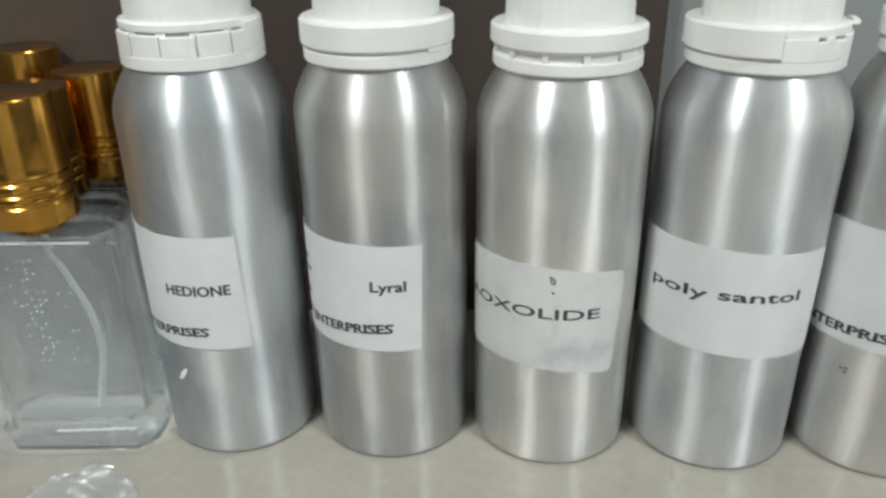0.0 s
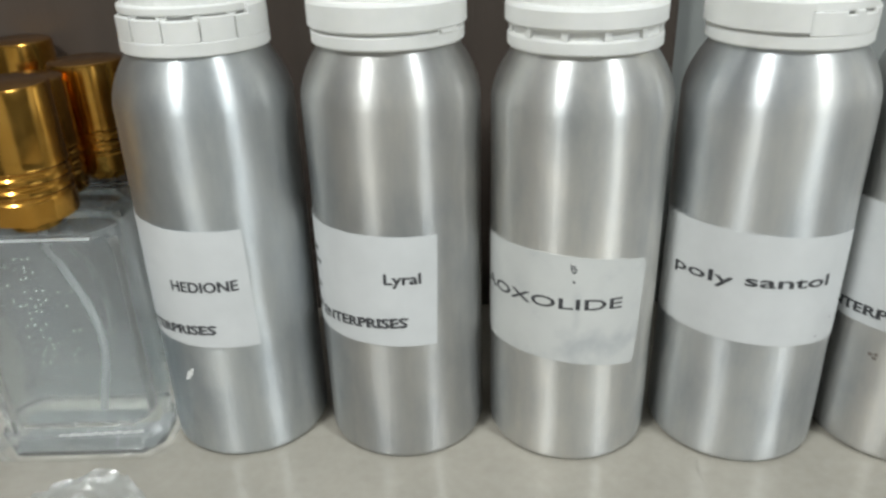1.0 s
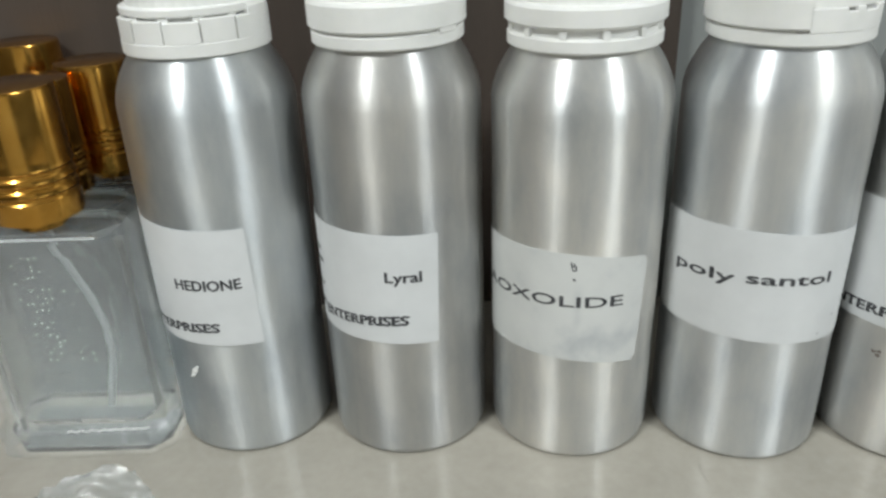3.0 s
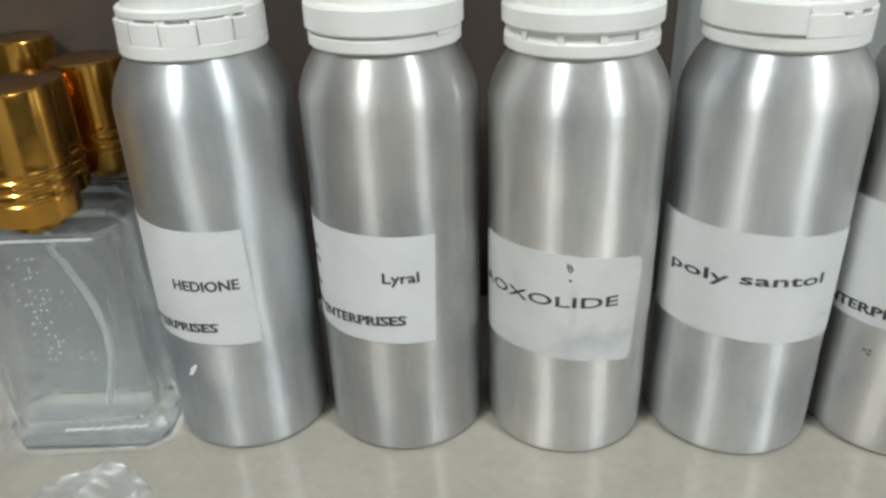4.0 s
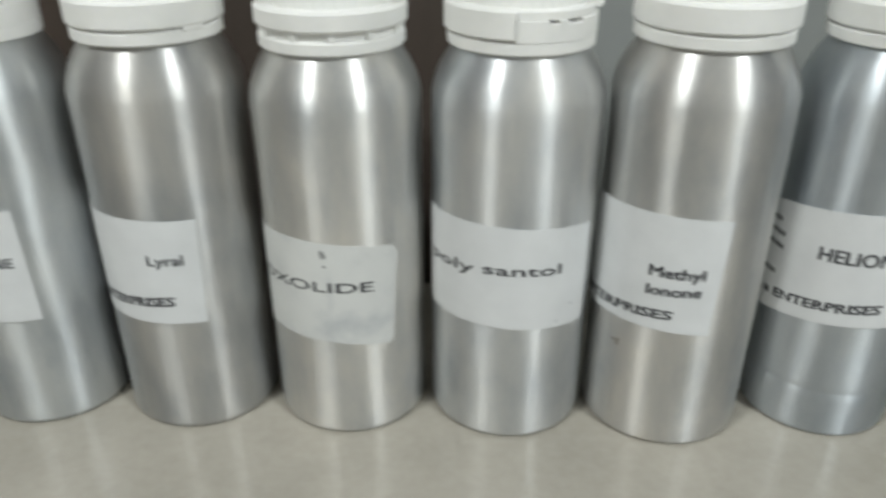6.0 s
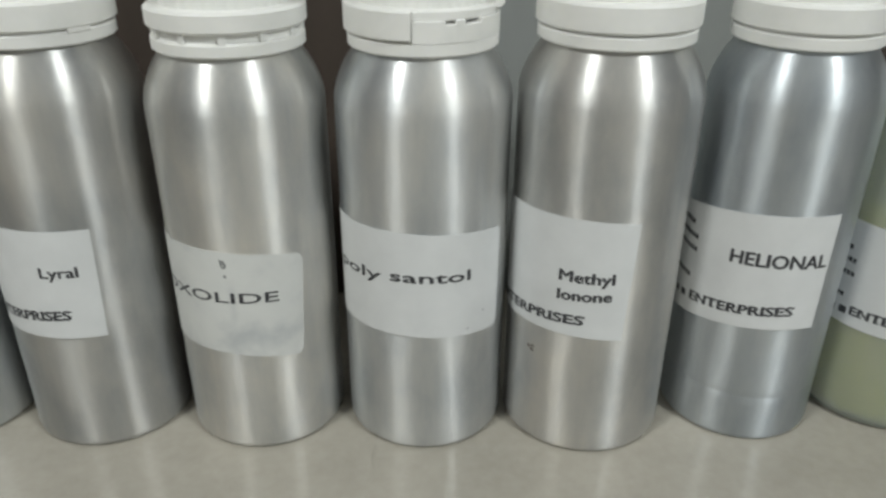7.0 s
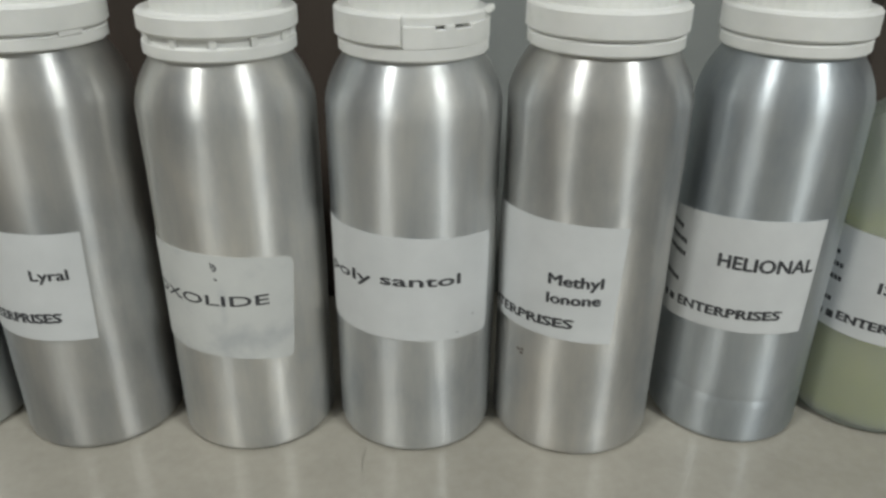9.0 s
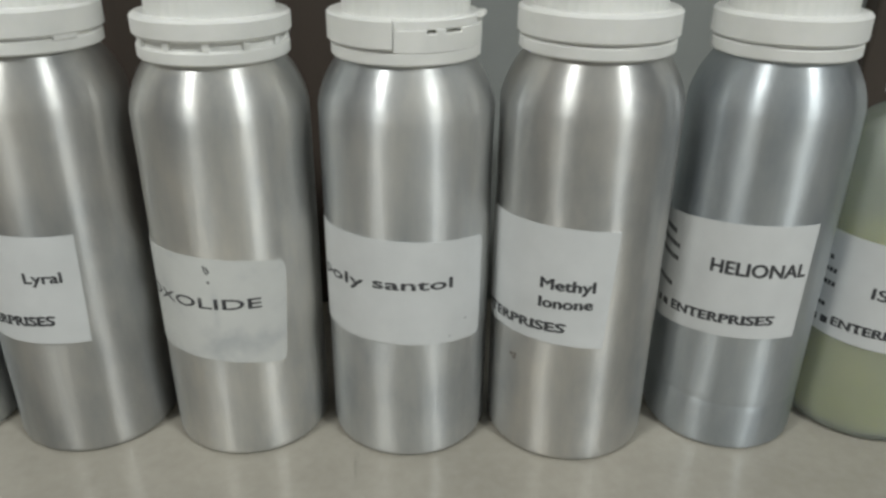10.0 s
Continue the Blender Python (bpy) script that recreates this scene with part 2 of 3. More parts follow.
# ---------- the room ----------
# place on the counter, and girth against the usual one
BOTTLE_AT = {'first': (-0.1273, 0.3136), 'second': (-0.0322, 0.3099), 'third': (0.0629, 0.3045), 'fourth': (0.1587, 0.3005), 'fifth': (0.2536, 0.2941), 'sixth': (0.3518, 0.2977)}
GIRTH = {'first': 0.993, 'second': 1.006, 'third': 1.003, 'fourth': 1.016, 'fifth': 1.042, 'sixth': 0.976}

X0, X1, Y0, Y1, Z0, Z1 = -0.80, 1.34, -2.5, 0.46, -0.75, 1.6
tagged(part("wall_back", box(X0, X1, Y1, Y1 + 0.12, Z0, Z1), GREY_WALL, smooth=False), "grey painted wall behind the counter", "wall", kind="structure")
# both side walls are unseen, added close and dark to darken bottle reflections
tagged(part("wall_left", box(X0 - 0.12, X0, Y0, Y1 + 0.12, Z0, Z1), DARK_LEFT, smooth=False), "unseen side wall, added dark brown to darken the bottle reflections", "wall", kind="structure")
tagged(part("wall_right", box(X1, X1 + 0.12, Y0, Y1 + 0.12, Z0, Z1), DARK_RIGHT, smooth=False), "unseen side wall, added slate grey to darken the bottle reflections", "wall", kind="structure")
# unseen shell: pale wall and ceiling lift shadows, dull floor dims low reflections
tagged(part("wall_front", box(X0 - 0.12, X1 + 0.12, Y0 - 0.12, Y0, Z0, Z1), ROOM_WALL, smooth=False), "unseen pale wall across the room, added to bounce light", "wall", kind="structure")
tagged(part("ceiling", box(X0 - 0.12, X1 + 0.12, Y0 - 0.12, Y1 + 0.12, Z1, Z1 + 0.1), CEILING, smooth=False), "unseen white ceiling, added to bounce light", "ceiling", kind="structure")
tagged(part("floor", box(X0 - 0.12, X1 + 0.12, Y0 - 0.12, Y1 + 0.12, Z0 - 0.1, Z0), FLOOR, smooth=False), "unseen floor, kept dull to dim reflections low on the bottles", "floor", kind="structure")
for x0, x1 in ((X0 + 0.004, 0.148), (0.485, X1 - 0.004)):
    tagged(part("wood_panel", box(x0, x1, Y1 - 0.018, Y1, Z0 + 0.004, Z1 - 0.01, 0.003), BROWN, smooth=False), "dark brown wooden panel on the grey wall", "wall panel", kind="structure")

counter = tagged(new("counter"), "cream laminate counter with a glossy top", "counter")
part("countertop", box(X0 + 0.004, X1 - 0.004, -0.32, Y1 - 0.019, -0.035, 0.0, 0.004), TOP, counter, "glossy cream laminate top", smooth=False)
part("carcass", box(X0 + 0.02, X1 - 0.02, -0.28, Y1 - 0.025, Z0, -0.035), CARCASS, counter, smooth=False)

# ---------- aluminium bottles ----------
R = 0.0449


def body_profile(r):
    prof = [(r - 0.010, 0.0018), (r - 0.0065, 0.0), (r - 0.0035, 0.0), (r - 0.0016, 0.0007), (r - 0.0004, 0.0022), (r, 0.0045)]
    z = 0.012
    while z < 0.192:
        prof.append((r, z))
        z += 0.004
    # rounded shoulder, steeper towards the neck
    for i in range(13):
        u = i / 12
        prof.append((r - 0.0086 * u ** 2 - 0.0029 * u, 0.1945 + 0.0255 * u))
    prof += [(0.0325, 0.2215), (0.0300, 0.2230), (0.0290, 0.2250), (0.0288, 0.2420)]
    return prof


def dents(seed, ring=0.0):
    def warp(a, z):
        v = Vector((math.sin(a) * 2.2 + seed * 7.3, math.cos(a) * 2.2, z * 26 + seed))
        fine = Vector((math.sin(a) * 5.0 + seed * 3.1, math.cos(a) * 5.0, z * 110 + seed))
        w = 0.00034 * noise.noise(v) + 0.00005 * noise.noise(fine) if 0.004 < z < 0.19 else 0.0
        return w
    return warp


def bottle_body(parent, seed, crease=False, lift=0.0):
    prof = [(r, z + (lift if z > 0.185 else 0.0)) for r, z in body_profile(R)]
    if crease:
        prof = [q for q in prof if not 0.025 < q[1] < 0.037]
        k = [i for i, q in enumerate(prof) if q[1] > 0.03][0]
        prof[k:k] = [(R, 0.0285), (R - 0.0005, 0.0300), (R - 0.0006, 0.0308), (R, 0.0325), (R, 0.036)]
    return part("body", closed_lathe(prof, 128, warp=dents(seed)), ALU, parent, "brushed aluminium body")


def bent_patch(r, a0, a1, z0, z1, slope, thick, na=64, corner=0.0, bow=0.0, skew=0.0):
    """A sheet wrapped round the bottle between two angles (degrees), with rounded right corners and a small thickness."""
    bm = bmesh.new()
    nz = 8
    grid = {}
    for layer, rr in enumerate((r, r + thick)):
        for i in range(na + 1):
            a = a0 + (a1 - a0) * i / na
            s = a * D * r
            cut = 0.0
            left = (a1 - a) * D * r
            if corner and left < corner:
                cut = corner - math.sqrt(max(0.0, corner ** 2 - (corner - left) ** 2))
            for j in range(nz + 1):
                z = z0 + cut + (z1 - z0 - 2 * cut) * j / nz + slope * s + bow * s * s
                b = a + skew * (j / nz - 0.5) * i / na
                grid[layer, i, j] = bm.verts.new((rr * math.sin(b * D), -rr * math.cos(b * D), z))
    for i in range(na):
        for j in range(nz):
            bm.faces.new((grid[1, i, j], grid[1, i + 1, j], grid[1, i + 1, j + 1], grid[1, i, j + 1]))
            bm.faces.new((grid[0, i, j], grid[0, i, j + 1], grid[0, i + 1, j + 1], grid[0, i + 1, j]))
    for i in range(na):
        for j in (0, nz):
            q = [grid[0, i, j], grid[0, i + 1, j], grid[1, i + 1, j], grid[1, i, j]]
            bm.faces.new(q if j == 0 else q[::-1])
    for j in range(nz):
        for i in (0, na):
            q = [grid[0, i, j], grid[1, i, j], grid[1, i, j + 1], grid[0, i, j + 1]]
            bm.faces.new(q if i == 0 else q[::-1])
    return bm


def text_mesh(words):
    """The outline of some words as flat triangles, each as x, y."""
    curve = bpy.data.curves.new("words", "FONT")
    curve.body, curve.size = words, 1.0
    curve.resolution_u = 3
    tmp = new("words", curve)
    bpy.context.view_layer.update()
    mesh = tmp.evaluated_get(bpy.context.evaluated_depsgraph_get()).to_mesh()
    verts = [(v.co.x, v.co.y) for v in mesh.vertices]
    faces = [tuple(p.vertices) for p in mesh.polygons]
    tmp.to_mesh_clear()
    bpy.data.objects.remove(tmp)
    bpy.data.curves.remove(curve)
    return verts, faces


def wrapped_words(words, r, a0, a1, z, cap, slope, parent, bold=0.0, bow=0.0):
    """Printed words on the bottle from angle a0 to a1 (degrees), baseline height z at angle 0, capital height cap."""
    verts, faces = text_mesh(words)
    x0, x1 = min(v[0] for v in verts), max(v[0] for v in verts)
    tall = text_mesh("H")[0]
    h = max(v[1] for v in tall)
    bm = bmesh.new()
    vs = []
    for x, y in verts:
        a = (a0 + (a1 - a0) * (x - x0) / (x1 - x0)) * D
        vs.append(bm.verts.new((r * math.sin(a), -r * math.cos(a), z + slope * a * R + bow * (a * R) ** 2 + y / h * cap)))
    for fc in faces:
        try:
            bm.faces.new([vs[i] for i in fc])
        except ValueError:
            pass
    base = bm.verts[:] + bm.edges[:] + bm.faces[:]
    for k, (dx, dz) in enumerate(((-1, 0), (1, 0), (0, 0.6), (0, -0.6)) if bold else ()):
        moved = [g for g in bmesh.ops.duplicate(bm, geom=base)["geom"] if isinstance(g, bmesh.types.BMVert)]
        turn = Matrix.Rotation(dx * bold / r, 3, "Z")
        for v in moved:
            v.co = turn @ v.co
            out = (r + 0.00002 * (k + 1)) / math.hypot(v.co.x, v.co.y)
            v.co = Vector((v.co.x * out, v.co.y * out, v.co.z + dz * bold))
    return part("lettering", bm, INK, parent, "black printed lettering")


def printed_bars(r, items, parent):
    """Short dark bars: (start angle, end angle, height, thickness, slope)."""
    bm = bmesh.new()
    rnd = random.Random(len(items))
    for a0, a1, z, h, slope in items:
        a = a1
        while a > a0:
            wide = a1 - a0 if a1 - a0 < 8 else rnd.uniform(2.2, 3.2)
            pair = []
            for k in (a - wide, a - wide / 2, a):
                zz = z + slope * k * D * R
                pair.append((bm.verts.new((r * math.sin(k * D), -r * math.cos(k * D), zz - h * 0.36)), bm.verts.new((r * math.sin(k * D), -r * math.cos(k * D), zz + h * 0.36))))
            for p, q in zip(pair, pair[1:]):
                bm.faces.new((p[0], q[0], q[1], p[1]))
            a -= wide + 0.7
    return part("print_line", bm, INK, parent, "dark printed bars")


def trade_line(r, a0, a1, z, cap, slope, parent, bow=0.0):
    """The heavy line at the foot of a label."""
    line = wrapped_words("ENTERPRISES", r, a0, a1, z, cap, slope, parent, 0.00045, bow)
    # slab serifs at the ends of the stems
    whole = max(v[0] for v in text_mesh("ENTERPRISES")[0])
    bm = bmesh.new()
    for k, letter in enumerate("ENTERPRISES"):
        end = max(v[0] for v in text_mesh("ENTERPRISES"[:k + 1])[0])
        wide = max(v[0] for v in text_mesh(letter)[0]) - min(v[0] for v in text_mesh(letter)[0])
        x0 = end - wide
        feet = {"T": [(0.5, 0)], "I": [(0.5, 0), (0.5, 1)], "N": [(0.08, 0), (0.08, 1), (0.92, 1)], "R": [(0.1, 0), (0.1, 1), (0.92, 0)], "S": [(0.08, 0), (0.92, 1)]}.get(letter, [(0.1, 0), (0.1, 1)])
        for share, top in feet:
            a = (a0 + (a1 - a0) * (x0 + share * wide) / whole) * D
            half, zz = 0.00125 / R, z + slope * a * R + bow * (a * R) ** 2 + top * cap
            lo, hi = (zz - 0.0009, zz) if top else (zz, zz + 0.0009)
            q = [bm.verts.new(((r + 0.00013) * math.sin(b), -(r + 0.00013) * math.cos(b), h)) for b, h in ((a - half, lo), (a + half, lo), (a + half, hi), (a - half, hi))]
            bm.faces.new(q)
    part("serif", bm, INK, line)
    return line


def screw_cap(parent, style, lift):
    """White ribbed cap with its pull flange and the tamper ring below it."""
    cap = part("cap", closed_lathe([(0.0296, 0.2290), (0.0306, 0.2420), (0.0300, 0.2665), (0.0290, 0.2690), (0.0270, 0.2700)], 120, flutes=lambda i: 1.0 if i % 3 else 0.985), PLASTIC, parent, "white ribbed screw cap")
    if style == "torn":
        low = ring_band(0.0290, 0.0362, 0.2202, 0.2266, 80)
        part("tamper_ring", low, PLASTIC, parent, "white tamper ring")
        part("inner_skirt", ring_band(0.0285, 0.0346, 0.2262, 0.2290, 60, soft=0.0002), PLASTIC, parent)
        part("flange", ring_band(0.0290, 0.0378, 0.2274, 0.2405, 60, -150 * D, -10 * D), PLASTIC, parent, "torn white pull flange")
        for a0, a1, top in ((-9.6, 14, 0.2361), (14, 22, 0.2345), (22, 29, 0.2362), (29, 44, 0.2343), (44, 84, 0.2360), (84, 125, 0.2352)):
            part("torn_band", ring_band(0.0290, 0.0364, 0.2262, top, 12, a0 * D, a1 * D, 0.0003), PLASTIC, parent, "torn edge of the white band")
        part("band_lip", ring_band(0.0290, 0.0352, 0.2358, 0.2402, 60, -10 * D, 125 * D, 0.0006), PLASTIC, parent)
        tab = ring_band(0.0350, 0.0384, 0.2385, 0.2410, 10, 68 * D, 86 * D)
        part("pull_tab", tab, PLASTIC, parent)
    elif style == "notched":
        part("tamper_ring", ring_band(0.0285, 0.0354, 0.2200, 0.2262, 80, soft=0.0004), PLASTIC, parent, "white tamper ring")
        part("inner_skirt", ring_band(0.0285, 0.0337, 0.2258, 0.2340, 80, soft=0.0003), PLASTIC, parent)
        for k in range(13):
            a = (-144.5 + k * 27.69) * D
            part("band_lug", ring_band(0.0300, 0.0351 + 0.0002 * (k % 2), 0.2259, 0.2366 - 0.0005 * (k % 3), 10, a, a + 26.2 * D, 0.0004), PLASTIC, parent)
            part("bridge", ring_band(0.0300, 0.0331, 0.2330, 0.2372, 4, a - 5 * D, a + 3 * D, 0.0003), PLASTIC, parent)
        part("cap_rim", ring_band(0.0285, 0.0338, 0.2374, 0.2412, 80, soft=0.0006), PLASTIC, parent)
        part("torn_flap", ring_band(0.0310, 0.0351, 0.2262, 0.2402, 14, 62 * D, 112 * D, 0.0010), PLASTIC, parent, "lifted torn piece of the band")
    else:
        gap = 0.0038 if style == "bridged" else 0.0006
        part("tamper_ring", ring_band(0.0290, 0.0364, 0.2202, 0.2266, 80), PLASTIC, parent, "white tamper ring")
        part("inner_skirt", ring_band(0.0285, 0.0342 if style == "bridged" else 0.0345, 0.2262, 0.2268 + gap + 0.001, 80, soft=0.0002), PLASTIC, parent)
        part("flange", ring_band(0.0290, 0.0376, 0.2268 + gap, 0.2402, 80, soft=0.0012), PLASTIC, parent, "white pull flange")
        if style == "bridged":
            for k in range(12):
                a = (-146 + k * 30) * D
                part("bridge", ring_band(0.0300, 0.0360, 0.2262, 0.2325, 4, a, a + 5 * D, 0.0003), PLASTIC, parent)
        if style == "stepped":
            part("band_stop", ring_band(0.0300, 0.0370, 0.2255, 0.2290, 10, 44 * D, 62 * D, 0.0005), PLASTIC, parent)
    for o in parent.children:
        if o.name.split(".")[0] != "body":
            o.scale, o.location.z = (1.02, 1.02, 1.035), lift - 0.2202 * 0.035
    return cap


# tint: each bottle's shade and reflected tone, put into its metal colour
def aluminium_bottle(key, label, seed, style, sheet, lift, tint, crease=False, stained=False):
    ob = tagged(new("aluminium_bottle"), label, "bottle", "aluminium bottles in a row")
    ob.matrix_world = pose(*BOTTLE_AT[key], 0) @ Matrix.Diagonal((GIRTH[key], GIRTH[key], 1, 1))
    bottle_body(ob, seed, crease, lift).color = (*tint, 1)
    screw_cap(ob, style, lift)
    a0, a1, z0, z1, slope, bow, corner, skew = sheet
    return ob, part("label", bent_patch(R + 0.0002, a0, a1, z0, z1, slope, 0.00018, corner=corner, bow=bow, skew=skew), PAPER_STAINED if stained else PAPER, ob, "smudged white paper label" if stained else "white paper label")


RT = R + 0.00045

first, lab = aluminium_bottle("first", "brushed aluminium bottle with notched white cap beside glass flacon", 1, "notched", (-104.6, 27.0, 0.0730, 0.1400, -0.04, 0.0, 0.0, -2.0), 0.0025, (0.86, 0.89, 0.905))
wrapped_words("HEDIONE", RT, -26.7, 18.8, 0.1063, 0.0057, 0.01, lab, 0.0003)
trade_line(RT, -71.8, -0.3, 0.0815, 0.0050, 0.03, lab, -1.2)

_, lab = aluminium_bottle("second", "brushed aluminium bottle with white cap and a half-blank label", 2, "stepped", (-103, 27.4, 0.0745, 0.1368, -0.04, -0.6, 0.0, 2.4), 0.0035, (0.81, 0.805, 0.79))
wrapped_words("Lyral", RT, -6.9, 16.4, 0.1108, 0.0058, -0.02, lab, 0.0003)
trade_line(RT, -62.7, 6.2, 0.0858, 0.0053, 0.03, lab, -1.0)
printed_bars(RT, [(-78, -65, 0.1195, 0.0035, 0), (-78, -62, 0.1125, 0.0035, 0), (-78, -65, 0.0980, 0.0035, 0), (-84, -66, 0.0870, 0.005, 0.02)], lab)

_, lab = aluminium_bottle("third", "brushed aluminium bottle with a grey-smudged white label", 3, "bridged", (-104, 41.5, 0.0647, 0.1255, -0.112, -1.93, 0.004, 5.0), 0.0001, (1.0, 0.99, 0.965), stained=True)
wrapped_words("AOXOLIDE", RT, -84.8, 24.3, 0.0970, 0.0058, -0.03, lab, 0.0002, -1.0)
bm = bmesh.new()
strokes = [[(-10.6, 0.1222), (-10.2, 0.1206), (-9.9, 0.1190)], [(-9.8, 0.1186), (-9.0, 0.1176), (-8.0, 0.1178), (-7.3, 0.1190), (-8.0, 0.1202), (-9.0, 0.1200)], [(-9.0, 0.1216), (-8.2, 0.1208)], [(-9.0, 0.1134), (-8.3, 0.1122), (-7.6, 0.1128)]]
for stroke in strokes:
    fine = [Vector(p).lerp(Vector(q), f) for p, q in zip(stroke, stroke[1:]) for f in (0.0, 0.5)] + [Vector(stroke[-1])]
    sides = []
    for k, p in enumerate(fine):
        q = fine[min(k + 1, len(fine) - 1)] - fine[max(k - 1, 0)]
        run = Vector((q.x * D * R, q.y)).normalized() * (0.00042 + 0.00022 * noise.noise(Vector((p.x * 2, p.y * 900, 1.0))))
        sides.append([bm.verts.new((RT * math.sin(p.x * D + e * run.y / R), -RT * math.cos(p.x * D + e * run.y / R), p.y - e * run.x)) for e in (-1, 1)])
    for p, q in zip(sides, sides[1:]):
        bm.faces.new((p[0], p[1], q[1], q[0]))
part("ink_scribble", bm, INK, lab, "small grey scribble of smudged ink", smooth=False)

fourth, fourth_label = _, lab = aluminium_bottle("fourth", "brushed aluminium bottle with a torn white cap band", 4, "torn", (-98, 57.5, 0.0762, 0.1364, -0.055, -1.0, 0.003, 1.0), 0.0012, (0.94, 0.955, 0.965))
wrapped_words("poly", RT, -74.0, -31.0, 0.1085, 0.0060, 0.0, lab, 0.0003, -0.6)
wrapped_words("santol", RT, -24.0, 29.4, 0.1093, 0.0058, -0.03, lab, 0.0003, -1.0)

fifth, lab = aluminium_bottle("fifth", "brushed aluminium bottle with white cap and a two-line label", 5, "plain", (-118, 10.6, 0.0772, 0.1444, -0.06, -1.2, 0.0, 4.0), 0.0049, (0.92, 0.905, 0.88))
wrapped_words("Methyl", RT, -34.6, -0.4, 0.1105, 0.0060, 0.01, lab, 0.0004)
wrapped_words("Ionone", RT, -35.0, -1.0, 0.1007, 0.0058, 0.06, lab, 0.0004)
trade_line(RT, -99.5, -17.2, 0.0862, 0.0052, 0.03, lab, -0.8)

sixth, lab = aluminium_bottle("sixth", "brushed aluminium bottle with a creased lower body and wide label", 6, "plain", (-112, 22.0, 0.0768, 0.1436, 0.016, -1.36, 0.0, 1.5), 0.0030, (0.77, 0.815, 0.855), crease=True)
wrapped_words("HELIONAL", RT, -45.7, 18.8, 0.1141, 0.0074, 0.01, lab, 0.0004, -0.8)
trade_line(RT, -73.5, 1.8, 0.0858, 0.0053, 0.06, lab, -0.8)
printed_bars(RT, [(-85, -79, 0.0808, 0.0056, 0), (-94, -89, 0.0796, 0.0056, 0), (-100, -81, 0.1250, 0.004, 0), (-100, -74.5, 0.1178, 0.004, 0), (-100, -74, 0.1103, 0.004, 0), (-100, -77, 0.0938, 0.004, 0)], lab)



def scuff(parent, name, label, angle, z, size, seed, material, r):
    """A small mark with a ragged outline on the bottle wall."""
    rnd = random.Random(seed)
    bm = bmesh.new()
    for k in range(3):
        a, h = angle * D + rnd.gauss(0, 0.6 * size / R), z + rnd.gauss(0, size * 0.45)
        rr = r + 0.00003 * k
        ring = []
        for i in range(9):
            q, w = i * 2 * math.pi / 9, rnd.uniform(0.4, 1.0) * size
            ring.append(bm.verts.new((rr * math.sin(a + w * math.cos(q) / R), -rr * math.cos(a + w * math.cos(q) / R), h + 0.7 * w * math.sin(q))))
        bm.faces.new(ring)
    return part(name, bm, material, parent, label, smooth=False)


scuff(fifth, "scuff", "brown rub mark", -51.5, 0.0620, 0.0019, 3, SCUFF, R + 0.00015)
scuff(fourth_label, "speck", "brown speck", 28.6, 0.0785, 0.0009, 12, SMUDGE, RT + 0.0001)
scuff(fourth_label, "speck", "brown speck", 41.0, 0.0862, 0.0007, 15, SMUDGE, RT + 0.0001)
# a small glint on the first bottle, shaped as a white sliver
bm = bmesh.new()
pairs = []
for k, half in enumerate((0.0003, 0.0011, 0.0019, 0.0012, 0.0014, 0.0003)):
    a, z = (-30.0 + 1.7 * k) * D, 0.0508 + 0.0014 * k
    pairs.append([bm.verts.new(((R + 0.0003 + lift) * math.sin(a + s * 0.6 * half / R), -(R + 0.0003 + lift) * math.cos(a + s * 0.6 * half / R), z - s * half)) for s, lift in ((-1, 0.0), (1, 0.0009))])
for p, q in zip(pairs, pairs[1:]):
    bm.faces.new((p[0], p[1], q[1], q[0]))
part("film_scrap", bm, PLASTIC, first, "tiny white sliver in place of a glint", smooth=False)

# ---------- bottle of yellow oil ----------
jug = tagged(new("oil_bottle"), "translucent round bottle part filled with yellow oil", "bottle")
jug.matrix_world = pose(0.445, 0.3020, 0.0006)
RY = 0.046
outer = [(RY - 0.010, 0.0012), (RY - 0.005, 0.0), (RY - 0.0015, 0.001), (RY, 0.005), (RY, 0.06), (RY, 0.12), (RY, 0.158), (RY - 0.002, 0.169), (RY - 0.008, 0.180), (RY - 0.016, 0.187), (0.0225, 0.192), (0.021, 0.195), (0.021, 0.209)]
bm, rings = lathe(outer, 96)
bm.faces.new(list(reversed(rings[0])))
bm2, rings2 = lathe([(max(0.004, r - 0.0016), max(z, 0.0035)) for r, z in outer[2:]], 96, bm=bm)
shell_in = [f for f in bm.faces if all(v in set(sum(rings2, [])) for v in f.verts)]
bmesh.ops.reverse_faces(bm, faces=shell_in)
bm.faces.new(rings2[0])
shell = part("shell", bm, MILKY, jug, "milky translucent wall")
part("oil", closed_lathe([(RY - 0.006, 0.0042), (RY - 0.0030, 0.0062), (RY - 0.0020, 0.010), (RY - 0.0020, 0.08), (RY - 0.0020, 0.1080)], 72), OIL, jug, "pale yellow-green oil")
part("cap", closed_lathe([(0.0240, 0.1960), (0.0262, 0.1970), (0.0262, 0.2160), (0.0250, 0.2180)], 120, flutes=lambda i: 1.0 if i % 3 else 0.985), PLASTIC, jug, "white ribbed screw cap")
lab = part("label", bent_patch(RY + 0.0002, -104, 24, 0.0612, 0.1249, 0.0, 0.00018), PAPER, jug, "white paper label")
wrapped_words("IS", RY + 0.00045, -41.5, -31.5, 0.0925, 0.0066, 0.0, lab, 0.0003)
trade_line(RY + 0.00045, -63, 4, 0.0700, 0.0052, 0.03, lab)
